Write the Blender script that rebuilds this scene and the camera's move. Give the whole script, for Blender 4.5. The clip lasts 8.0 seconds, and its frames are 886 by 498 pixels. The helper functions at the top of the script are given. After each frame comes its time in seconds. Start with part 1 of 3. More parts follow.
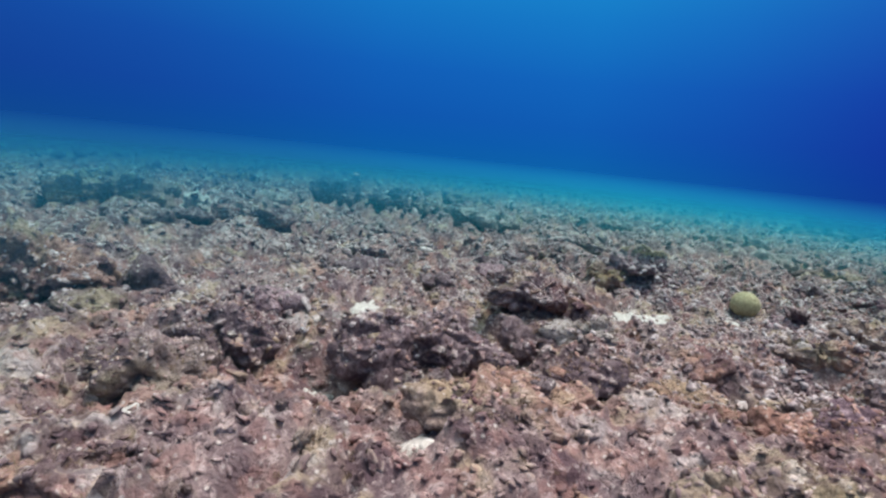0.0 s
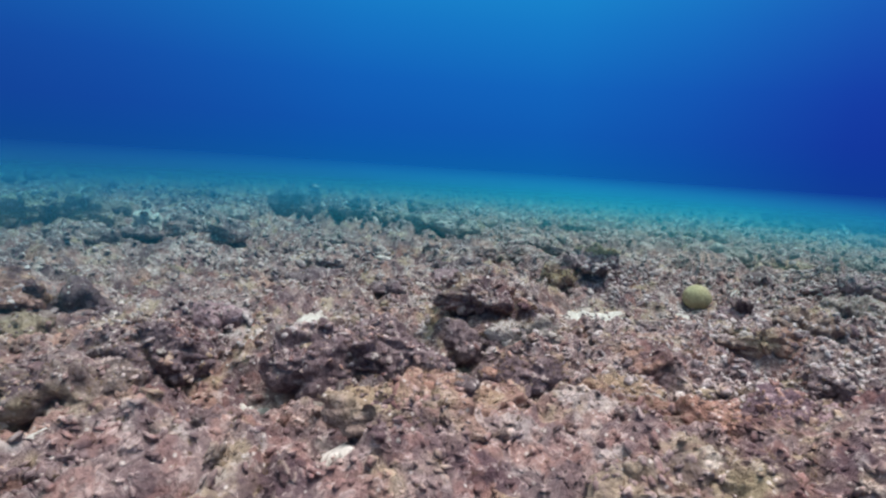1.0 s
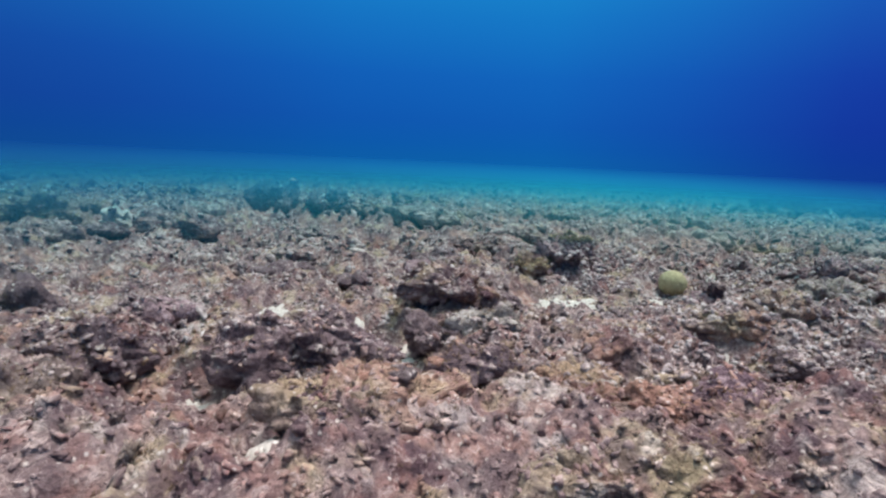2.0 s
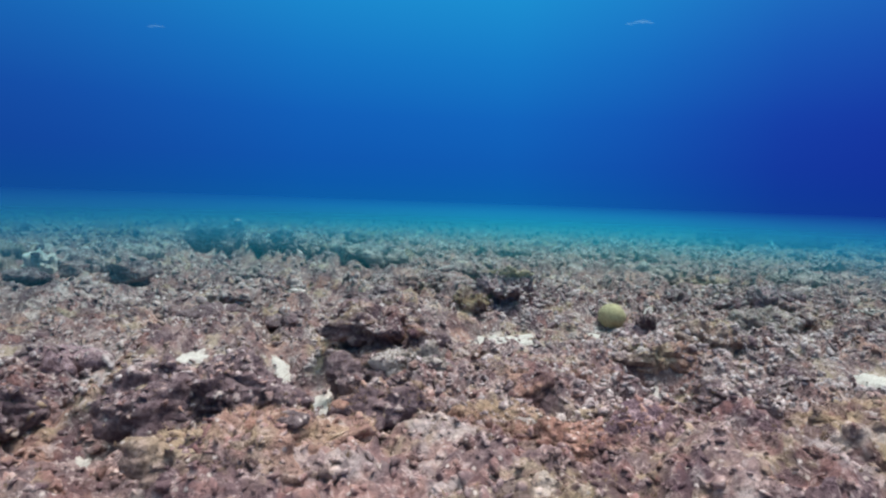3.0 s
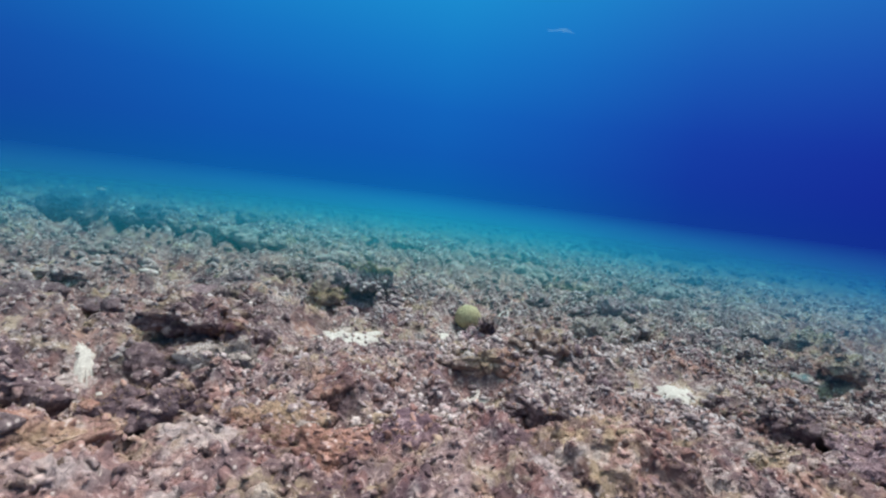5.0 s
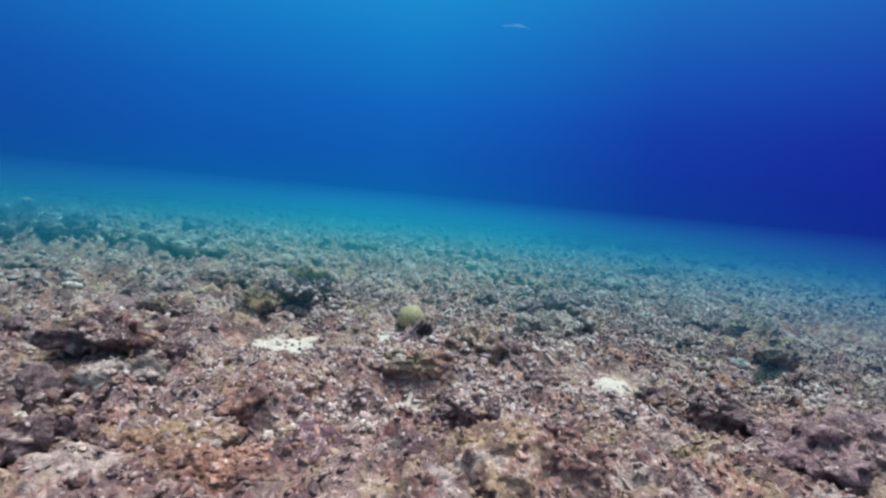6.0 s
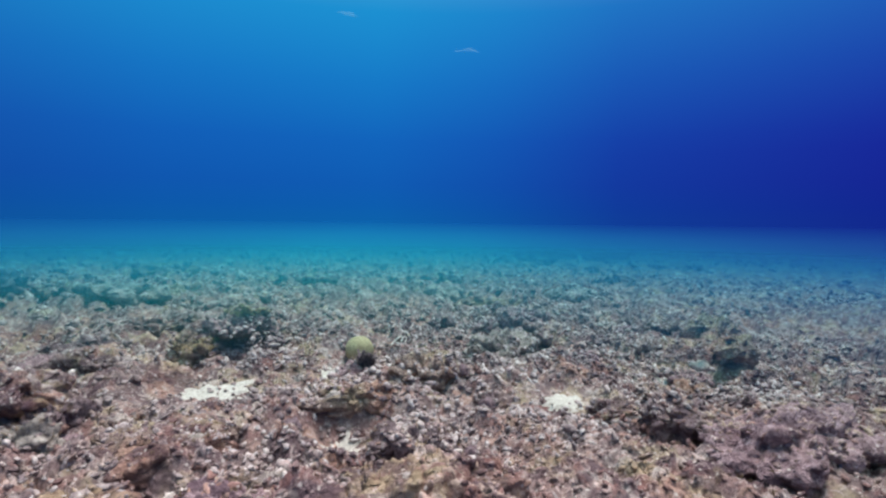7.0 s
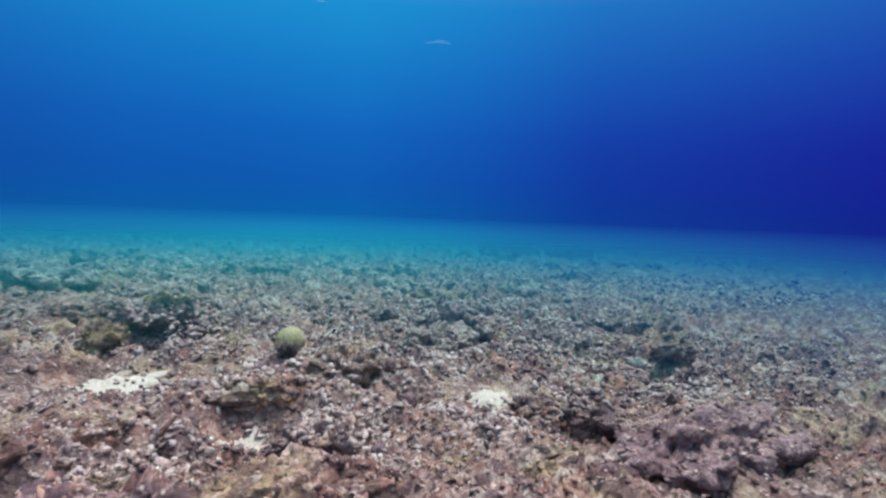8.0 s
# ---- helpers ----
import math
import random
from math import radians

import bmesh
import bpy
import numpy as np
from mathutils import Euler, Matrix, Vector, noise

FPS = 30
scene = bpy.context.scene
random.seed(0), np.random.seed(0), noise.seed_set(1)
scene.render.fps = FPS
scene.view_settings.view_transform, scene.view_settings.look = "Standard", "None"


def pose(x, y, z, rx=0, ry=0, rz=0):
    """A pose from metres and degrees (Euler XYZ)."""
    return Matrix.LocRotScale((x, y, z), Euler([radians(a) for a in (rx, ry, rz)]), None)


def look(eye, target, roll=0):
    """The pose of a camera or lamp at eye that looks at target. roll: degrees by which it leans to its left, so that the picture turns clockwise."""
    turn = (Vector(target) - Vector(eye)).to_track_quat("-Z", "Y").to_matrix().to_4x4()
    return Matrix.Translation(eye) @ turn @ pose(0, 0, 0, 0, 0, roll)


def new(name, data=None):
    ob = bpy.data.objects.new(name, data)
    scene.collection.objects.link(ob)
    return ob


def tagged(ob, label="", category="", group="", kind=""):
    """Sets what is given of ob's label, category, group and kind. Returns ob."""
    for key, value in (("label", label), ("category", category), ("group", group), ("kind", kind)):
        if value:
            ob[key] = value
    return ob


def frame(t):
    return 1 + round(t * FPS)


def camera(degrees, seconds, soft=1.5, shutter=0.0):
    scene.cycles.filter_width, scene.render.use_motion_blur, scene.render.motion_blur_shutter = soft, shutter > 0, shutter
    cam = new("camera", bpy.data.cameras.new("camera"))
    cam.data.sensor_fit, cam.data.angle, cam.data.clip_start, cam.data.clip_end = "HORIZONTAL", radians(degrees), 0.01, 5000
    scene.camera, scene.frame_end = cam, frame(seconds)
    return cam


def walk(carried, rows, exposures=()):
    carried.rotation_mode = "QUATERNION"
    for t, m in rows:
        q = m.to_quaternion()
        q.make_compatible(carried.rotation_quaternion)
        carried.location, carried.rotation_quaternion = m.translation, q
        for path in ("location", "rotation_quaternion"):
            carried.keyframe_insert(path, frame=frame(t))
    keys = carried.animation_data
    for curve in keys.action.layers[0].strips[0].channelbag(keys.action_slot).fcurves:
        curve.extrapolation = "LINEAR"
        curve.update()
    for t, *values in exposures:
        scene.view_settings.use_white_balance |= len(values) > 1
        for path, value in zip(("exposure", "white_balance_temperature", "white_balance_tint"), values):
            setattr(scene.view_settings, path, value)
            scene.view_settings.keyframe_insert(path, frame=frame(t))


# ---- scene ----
cam = camera(79.9, 8.0, soft=2.4)
METRES, EYE, TILT, LEAN, TURN = 2.0, 0.85, -10.0, -6.0, 0.0
ROWS = [
    (0.0, 0.0, 0.0, 0.0, 0.0, 0.0, -0.0),
    (0.5, 0.0517, -0.0134, 0.005, -2.37, 0.5, 0.99),
    (1.0, 0.0928, 0.0009, -0.0106, -2.36, 0.88, 2.63),
    (1.5, 0.1371, 0.0173, -0.0244, -1.95, -0.8, 3.02),
    (3.0, 0.2971, 0.0357, -0.04, -6.32, 4.05, 5.16),
    (3.5, 0.3499, 0.0276, -0.0386, -8.65, 4.59, 3.57),
    (4.0, 0.4114, 0.0176, -0.0238, -8.83, 3.77, 3.43),
    (4.5, 0.4758, -0.0067, -0.0231, -11.98, 2.59, 1.53),
    (6.0, 0.6647, -0.0048, -0.0159, -17.98, 1.77, 3.47),
    (6.5, 0.7351, 0.0179, -0.0203, -18.53, 2.67, 5.21),
    (7.0, 0.8134, 0.0257, -0.0388, -20.17, 4.37, 8.46),
    (7.5, 0.8887, 0.0388, -0.0466, -21.66, 4.16, 8.83),
    (8.0, 0.9636, 0.0447, -0.0713, -23.06, 3.42, 7.29),
]
walk(cam, [(t, pose(0, 0, EYE, TILT, LEAN, TURN) @ pose(METRES * x, METRES * y, METRES * z, 90 + pitch, roll, yaw)) for t, x, y, z, yaw, pitch, roll in ROWS])

# ---- world, sun, exposure ----
world = bpy.data.worlds.new("open_water")
scene.world = world
world.use_nodes = True


def nodes_of(tree):
    """Short makers of nodes and links in one tree."""
    def add(kind, **values):
        n = tree.nodes.new(kind)
        for key, value in values.items():
            if key == "operation":
                n.operation = value
            elif key == "blend":
                n.data_type, n.blend_type = "RGBA", value
        return n

    def wire(a, b):
        tree.links.new(a, b)

    def math_node(op, a, b=None, clamp=False):
        n = tree.nodes.new("ShaderNodeMath")
        n.operation, n.use_clamp = op, clamp
        for i, v in enumerate((a, b)):
            if v is None:
                continue
            if isinstance(v, (int, float)):
                n.inputs[i].default_value = v
            else:
                wire(v, n.inputs[i])
        return n.outputs[0]

    def ramp(fac, stops):
        n = tree.nodes.new("ShaderNodeValToRGB")
        n.color_ramp.interpolation = "LINEAR"
        while len(n.color_ramp.elements) < len(stops):
            n.color_ramp.elements.new(0.5)
        for e, (p, c) in zip(n.color_ramp.elements, stops):
            e.position = p
            e.color = (*c, 1) if isinstance(c, tuple) else (c, c, c, 1)
        wire(fac, n.inputs[0])
        return n.outputs[0]

    def mix(fac, a, b, blend="MIX"):
        n = add("ShaderNodeMix", blend=blend)
        for i, v in ((0, fac), (6, a), (7, b)):
            if isinstance(v, (int, float)):
                n.inputs[i].default_value = v
            elif isinstance(v, tuple):
                n.inputs[i].default_value = (*v, 1)
            else:
                wire(v, n.inputs[i])
        return n.outputs[2]
    return add, wire, math_node, ramp, mix


def build_world():
    tree = world.node_tree
    add, wire, mth, ramp, mix = nodes_of(tree)
    back = tree.nodes["Background"]
    coord = add("ShaderNodeTexCoord")
    sep = add("ShaderNodeSeparateXYZ")
    wire(coord.outputs["Generated"], sep.inputs[0])
    x, y, z = sep.outputs
    # brightness and hue by height above the seabed's horizon
    up = ramp(z, UP_STOPS)
    # deeper blue away from the bright side
    turn = mth("ARCTAN2", x, y)
    side = mth("ADD", mth("DIVIDE", turn, 2 * math.pi), 0.5)
    around = ramp(side, SIDE_STOPS)
    high = ramp(z, [(0.0, 1.0), (0.12, 1.0), (0.40, 0.55), (0.75, 0.0)])
    wire(mix(high, up, mix(1.0, up, around, "MULTIPLY")), back.inputs[0])
    back.inputs[1].default_value = WATER_LIGHT


UP_STOPS = [(0, (0.004, 0.112, 0.395)), (0.03, (0.004, 0.102, 0.415)), (0.07, (0.005, 0.098, 0.44)),
              (0.15, (0.006, 0.118, 0.49)), (0.25, (0.008, 0.18, 0.56)), (0.36, (0.012, 0.265, 0.63)),
              (0.5, (0.1, 0.42, 0.74)), (0.65, (0.6, 0.85, 1.0)), (1, (2.6, 2.5, 2.4))]
SIDE_STOPS = [(0, (0.9, 0.6, 0.8)), (0.34, (1.3, 0.42, 0.6)), (0.42, (1.2, 0.66, 0.8)),
              (0.48, (1, 0.97, 0.98)), (0.54, (1, 1.08, 1.03)), (0.575, (1.1, 0.8, 0.94)),
              (0.61, (1.3, 0.42, 0.79)), (0.68, (1.6, 0.16, 0.66)), (1, (0.9, 0.6, 0.8))]
WATER_LIGHT = 1.0
build_world()

sun_data = bpy.data.lights.new("sun", "SUN")
sun_data.energy, sun_data.angle, sun_data.color = 4.7, radians(20), (1.0, 0.92, 0.88)
sun = new("sun", sun_data)
sun.matrix_world = look((0, 0, 0), (-0.25, -0.10, -1.0))


# ---- shape of the seabed ----
def hashed(ix, iy, seed):
    h = (ix.astype(np.int64) * 374761393 + iy.astype(np.int64) * 668265263 + seed * 1442695041) & 0xFFFFFFFF
    h = ((h ^ (h >> 13)) * 1274126177) & 0xFFFFFFFF
    h = ((h ^ (h >> 16)) * 2246822519) & 0xFFFFFFFF
    return ((h ^ (h >> 15)) & 0xFFFFFF) / float(0x1000000)


def grad(x, y, seed):
    """Smooth noise of unit wavelength, about -1 to 1."""
    ix, iy = np.floor(x), np.floor(y)
    fx, fy = x - ix, y - iy
    u, v = fx * fx * fx * (fx * (fx * 6 - 15) + 10), fy * fy * fy * (fy * (fy * 6 - 15) + 10)
    out = []
    for dx, dy in ((0, 0), (1, 0), (0, 1), (1, 1)):
        a = hashed(ix + dx, iy + dy, seed) * 2 * np.pi
        out.append(np.cos(a) * (fx - dx) + np.sin(a) * (fy - dy))
    top = out[0] + u * (out[1] - out[0])
    low = out[2] + u * (out[3] - out[2])
    return 1.5 * (top + v * (low - top))


def lumps(x, y, size, seed):
    """Rounded, crowded lumps of about that size: 1 at their tops, 0 in the cracks."""
    x, y = x / size, y / size
    ix, iy = np.floor(x), np.floor(y)
    best = np.zeros_like(x)
    for dx in (-1, 0, 1):
        for dy in (-1, 0, 1):
            cx, cy = ix + dx, iy + dy
            px, py = cx + hashed(cx, cy, seed), cy + hashed(cx, cy, seed + 1)
            r = 0.45 + 0.5 * hashed(cx, cy, seed + 2)
            h = 0.35 + 0.65 * hashed(cx, cy, seed + 3)
            d2 = ((x - px) ** 2 + (y - py) ** 2) / (r * r)
            best = np.maximum(best, h * np.clip(1 - d2, 0, 1) ** 1.3)
    return best


# swells and hollows: x, y, height, reach across, reach along
SWELLS = [
    (0.22, 1.42, 0.16, 0.28, 0.26), (0.85, 1.55, 0.13, 0.38, 0.30), (1.75, 1.22, 0.20, 0.42, 0.34),
    (-0.55, 1.15, 0.10, 0.40, 0.25), (-1.40, 1.95, 0.14, 0.40, 0.40), (-0.50, 1.98, -0.10, 0.25, 0.22),
    (0.20, 2.64, -0.17, 0.30, 0.26), (1.32, 1.98, -0.16, 0.30, 0.20), (1.40, 2.45, 0.03, 0.34, 0.24),
    (0.66, 2.98, 0.14, 0.28, 0.22), (-0.30, 3.40, 0.06, 0.50, 0.40), (2.62, 3.22, 0.05, 0.22, 0.14),
    (2.10, 2.58, -0.19, 0.24, 0.17), (2.35, 2.32, -0.14, 0.20, 0.16), (1.46, 3.28, -0.12, 0.42, 0.36),
    (3.00, 2.10, -0.09, 0.70, 0.55), (4.50, 2.76, -0.28, 0.38, 0.36), (5.05, 2.90, 0.08, 0.30, 0.20),
    (-1.20, 6.60, 0.07, 0.90, 0.80), (0.20, 6.40, 0.14, 1.00, 0.70), (-2.80, 5.30, 0.16, 0.80, 0.70),
    (9.50, 4.90, 0.14, 2.00, 0.90), (-5.00, 8.00, 0.12, 2.50, 2.00), (9.40, 12.2, 0.04, 2.20, 1.20),
    (0.00, 0.20, -0.10, 3.00, 0.50), (3.38, 3.60, -0.10, 0.60, 0.40), (-2.00, 3.00, 0.10, 0.40, 0.40), (-2.15, 4.40, 0.12, 0.50, 0.40),
    (1.95, 3.42, -0.07, 0.20, 0.22), (2.44, 3.86, -0.12, 0.34, 0.30), (3.60, 6.80, -0.08, 1.20, 1.20), (-0.08, 1.56, -0.09, 0.16, 0.10), (2.72, 2.90, -0.07, 0.20, 0.16),
    (0.90, 1.70, 0.05, 0.16, 0.10), (3.50, 1.75, -0.05, 0.30, 0.20), (0.42, 2.22, -0.09, 0.24, 0.26),
    (-0.05, 1.96, -0.10, 0.36, 0.18), (-0.68, 1.50, 0.12, 0.20, 0.18), (2.03, 1.45, 0.10, 0.26, 0.20), (0.66, 1.86, 0.09, 0.16, 0.10),
    (-1.90, 5.40, 0.17, 0.60, 0.50), (-2.35, 3.90, 0.12, 0.40, 0.35), (-0.66, 6.30, 0.10, 0.50, 0.40), (3.75, 1.60, 0.06, 0.35, 0.25),
]
# pale sand lying in hollows: x, y, half sizes, turn
SANDS = [
    (-0.87, 1.42, 0.11, 0.06, 40), (-0.44, 2.00, 0.07, 0.09, 100), (0.30, 2.60, 0.14, 0.12, -20), (0.12, 2.90, 0.04, 0.14, 25),
    (1.44, 3.50, 0.26, 0.13, 12), (1.94, 3.39, 0.06, 0.13, 0), (2.09, 2.64, 0.13, 0.08, 0), (-0.36, 2.90, 0.06, 0.13, -10),
    (0.00, 1.42, 0.05, 0.10, 20), (2.42, 1.82, 0.15, 0.08, -35), (2.24, 3.78, 0.10, 0.24, -12), (3.39, 2.58, 0.13, 0.10, 15),
    (-0.44, 1.62, 0.05, 0.07, 60),
]


def swell(x, y):
    """The seabed without its stones."""
    h = 0.014 * np.clip(y - 4.0, 0, 14) - 0.02 * np.clip(x - 4.0, 0, 12) * np.clip((y - 3) / 5, 0, 1)
    for cx, cy, a, rx, ry in SWELLS:
        h = h + a * np.exp(-(((x - cx) / rx) ** 2 + ((y - cy) / ry) ** 2))
    return h - 0.02


def sandy(x, y):
    """1 inside the sand hollows, falling to 0 round them."""
    m = np.zeros_like(x)
    for cx, cy, rx, ry, turn in SANDS:
        c, s = math.cos(radians(turn)), math.sin(radians(turn))
        u, v = ((x - cx) * c + (y - cy) * s) / rx, (-(x - cx) * s + (y - cy) * c) / ry
        m = np.maximum(m, np.clip(2.2 - np.sqrt(u * u + v * v), 0, 1.1) / 1.1)
    return m


def bed(x, y):
    """Height of the seabed's rough crust."""
    x, y = np.asarray(x, float), np.asarray(y, float)
    wx = x + 0.03 * grad(x * 9, y * 9, 11) + 0.10 * grad(x * 2.3, y * 2.3, 13)
    wy = y + 0.03 * grad(x * 9, y * 9, 12) + 0.10 * grad(x * 2.3, y * 2.3, 14)
    away = 1 + 0.9 * np.clip((y - 3.2) / 4, 0, 1)
    rough = 0.055 * grad(x * 1.1, y * 1.1, 1) + 0.055 * grad(x * 2.3, y * 2.3, 2) + 0.030 * grad(x * 4.5, y * 4.5, 3)
    rough += 0.080 * away * (lumps(wx, wy, 0.55, 20) - 0.35) + 0.075 * away * (lumps(wx, wy, 0.24, 25) - 0.38)
    rough += 0.036 * (lumps(wx, wy, 0.10, 30) - 0.38) + 0.020 * (lumps(wx, wy, 0.05, 35) - 0.38)
    for size, tall, seed in ((0.17, 0.022, 50), (0.08, 0.017, 51), (0.04, 0.013, 52), (0.024, 0.009, 53)):
        rough += tall * (2 * np.abs(grad(wx / size, wy / size, seed)) - 0.55)
    pit = np.clip(grad(x * 3.7, y * 3.7, 6) - 0.38, 0, 1)
    rough -= 0.20 * pit
    sand = sandy(x, y)
    sand = sand * sand * (3 - 2 * sand)
    return swell(x, y) + rough * (1 - 0.86 * sand) - 0.046 * sand


def spread(start, stop, step, growth, limit):
    """Places from start to stop, each step longer by growth, up to limit."""
    out, sign = [start], 1 if stop > start else -1
    while (stop - out[-1]) * sign > 0:
        out.append(out[-1] + sign * step)
        step = min(step * growth, limit)
    return out


def sheet(name, xs, ys, height):
    """A mesh over the grid xs, ys with z = height(x, y)."""
    gx, gy = np.meshgrid(np.array(xs), np.array(ys))
    gz = height(gx, gy)
    near = np.clip(1.5 - np.hypot(gx - 1.5, gy - 2.0) / 6, 0, 1)
    gx, gy = gx + near * 0.014 * grad(gx * 19, gy * 19, 61), gy + near * 0.014 * grad(gx * 19, gy * 19, 62)
    w, h = len(xs), len(ys)
    verts = np.stack([gx.ravel(), gy.ravel(), gz.ravel()], 1)
    i = (np.arange(h - 1)[:, None] * w + np.arange(w - 1)[None, :]).ravel()
    quads = np.stack([i, i + 1, i + w + 1, i + w], 1)
    return mesh_of(name, verts, quads)


def mesh_of(name, verts, faces):
    """A mesh from arrays of places and of faces that all have as many corners."""
    me = bpy.data.meshes.new(name)
    n, k = faces.shape
    me.vertices.add(len(verts))
    me.vertices.foreach_set("co", np.asarray(verts, np.float32).ravel())
    me.loops.add(n * k)
    me.loops.foreach_set("vertex_index", faces.astype(np.int32).ravel())
    me.polygons.add(n)
    me.polygons.foreach_set("loop_start", np.arange(0, n * k, k, dtype=np.int32))
    me.update(calc_edges=True)
    me.validate()
    return me


def smooth(me):
    me.polygons.foreach_set("use_smooth", np.ones(len(me.polygons), bool))
    return me


# ---- materials ----
def crust(name, dark, mid, pale, speck=0.25, fine=55.0, patch=2.2, bump=0.6, tone="none", rough=0.92, speck_colour=(0.62, 0.56, 0.52), tints=()):
    """Overgrown rock: patches of three colours, fine turf, pale specks and relief. tone: 'object' or 'island' varies piece by piece."""
    mat = bpy.data.materials.new(name)
    mat.use_nodes = True
    tree = mat.node_tree
    add, wire, mth, ramp, mix = nodes_of(tree)
    shader = tree.nodes["Principled BSDF"]
    geo = add("ShaderNodeNewGeometry")
    place = geo.outputs["Position"]

    def cloud(scale, detail, roughness=0.6, warp=0.0):
        n = add("ShaderNodeTexNoise")
        wire(place, n.inputs["Vector"])
        n.inputs["Scale"].default_value, n.inputs["Detail"].default_value = scale, detail
        n.inputs["Roughness"].default_value, n.inputs["Distortion"].default_value = roughness, warp
        return n.outputs["Fac"]
    broad, middle, grain = cloud(patch, 4, 0.65, 0.4), cloud(patch * 5.5, 5, 0.7, 0.6), cloud(fine, 5, 0.75)
    col = ramp(middle, [(0.30, dark), (0.48, mid), (0.60, mid), (0.74, pale)])
    col = mix(ramp(grain, [(0.38, 0.0), (0.64, 0.75)]), mix(0.42, col, dark), mix(0.35, col, pale))
    for i, (tint, lo, hi, amount) in enumerate(tints):
        n = add("ShaderNodeTexNoise")
        shift = add("ShaderNodeVectorMath", operation="ADD")
        wire(place, shift.inputs[0])
        shift.inputs[1].default_value = (7.3 * (i + 1), 3.1 * (i + 2), 0)
        wire(shift.outputs[0], n.inputs["Vector"])
        n.inputs["Scale"].default_value, n.inputs["Detail"].default_value = patch * (0.9 + 0.6 * i), 4.0
        col = mix(mth("MULTIPLY", ramp(n.outputs["Fac"], [(lo, 0.0), (hi, 1.0)]), amount), col, tint)
    col = mix(ramp(broad, [(0.35, 0.0), (0.68, 0.55)]), col, mix(0.5, col, pale))
    # knobs of turf: dark gaps and pale tips
    grit = cloud(fine * 0.42, 4, 0.68, 0.6)
    col = mix(ramp(grit, [(0.36, 0.5), (0.47, 0.0)]), col, dark)
    col = mix(ramp(grit, [(0.53, 0.0), (0.66, 0.6)]), col, tuple(min(0.7, 1.22 * c) for c in pale))
    # bleached bits
    cells = add("ShaderNodeTexVoronoi")
    wire(place, cells.inputs["Vector"])
    cells.inputs["Scale"].default_value = fine * 0.75
    near = ramp(cells.outputs["Distance"], [(0.10, 1.0), (0.34, 0.0)])
    few = ramp(cells.outputs["Color"], [(1 - speck, 0.0), (1 - speck * 0.7, 1.0)])
    col = mix(mth("MULTIPLY", near, few), col, speck_colour)
    if tone == "object":
        info = add("ShaderNodeObjectInfo")
        chance = info.outputs["Random"]
    elif tone == "island":
        chance = geo.outputs["Random Per Island"]
    if tone != "none":
        col = mix(1.0, col, ramp(chance, [(0.0, (0.70, 0.66, 0.68)), (0.4, (0.95, 0.92, 0.91)), (0.88, (1.08, 1.04, 1.02)), (0.96, (1.14, 1.12, 1.10)), (1.0, (1.3, 1.3, 1.27))]), "MULTIPLY")
    wire(col, shader.inputs["Base Color"])
    shader.inputs["Roughness"].default_value = rough
    shader.inputs["Specular IOR Level"].default_value = 0.15
    b = add("ShaderNodeBump")
    b.inputs["Strength"].default_value, b.inputs["Distance"].default_value = bump, 0.018
    wire(mth("ADD", mth("MULTIPLY", middle, 1.2), mth("ADD", mth("ADD", grain, mth("MULTIPLY", grit, 1.0)), mth("MULTIPLY", cells.outputs["Distance"], -0.5))), b.inputs["Height"])
    wire(b.outputs[0], shader.inputs["Normal"])
    return mat


SPOTS = [((0.36, 0.200, 0.150), 0.50, 0.58, 0.75), ((0.34, 0.280, 0.175), 0.50, 0.58, 0.7), ((0.072, 0.042, 0.062), 0.50, 0.57, 0.85),
         ((0.52, 0.47, 0.45), 0.55, 0.62, 0.6), ((0.085, 0.048, 0.062), 0.51, 0.57, 0.8), ((0.24, 0.120, 0.110), 0.53, 0.60, 0.7)]
TURF = crust("overgrown_rubble", (0.085, 0.056, 0.066), (0.276, 0.182, 0.174), (0.51, 0.415, 0.395), speck=0.36, bump=1.0, tints=SPOTS)
RUBBLE = crust("coral_rubble", (0.092, 0.062, 0.070), (0.288, 0.198, 0.187), (0.52, 0.435, 0.41), speck=0.30, tone="island", tints=SPOTS)
PALE_RUBBLE = crust("pale_coral_rubble", (0.11, 0.082, 0.085), (0.385, 0.310, 0.312), (0.63, 0.565, 0.55), speck=0.38, tone="island", tints=SPOTS[2:5])
CHALK_RUBBLE = crust("chalky_coral_rubble", (0.18, 0.142, 0.155), (0.45, 0.390, 0.392), (0.64, 0.59, 0.58), speck=0.28, tone="island", tints=SPOTS[4:6])
STONE = crust("loose_stone", (0.11, 0.075, 0.07), (0.32, 0.235, 0.205), (0.56, 0.48, 0.42), speck=0.35, tone="object", bump=1.0, tints=SPOTS)
DARK_ROCK = crust("dark_overgrown_rock", (0.060, 0.040, 0.052), (0.155, 0.105, 0.120), (0.32, 0.25, 0.25), speck=0.25, bump=1.0)
UMBER_ROCK = crust("umber_rock", (0.058, 0.040, 0.042), (0.185, 0.130, 0.122), (0.38, 0.31, 0.28), speck=0.28, bump=1.0, tints=SPOTS[1:3])
BROWN_ROCK = crust("brown_rock", (0.075, 0.048, 0.045), (0.235, 0.165, 0.145), (0.45, 0.36, 0.31), speck=0.35, bump=1.0, tints=SPOTS[:2])
RED_ROCK = crust("red_alga_rock", (0.06, 0.022, 0.024), (0.215, 0.112, 0.095), (0.43, 0.29, 0.24), speck=0.30, bump=1.0, tints=SPOTS[:3])
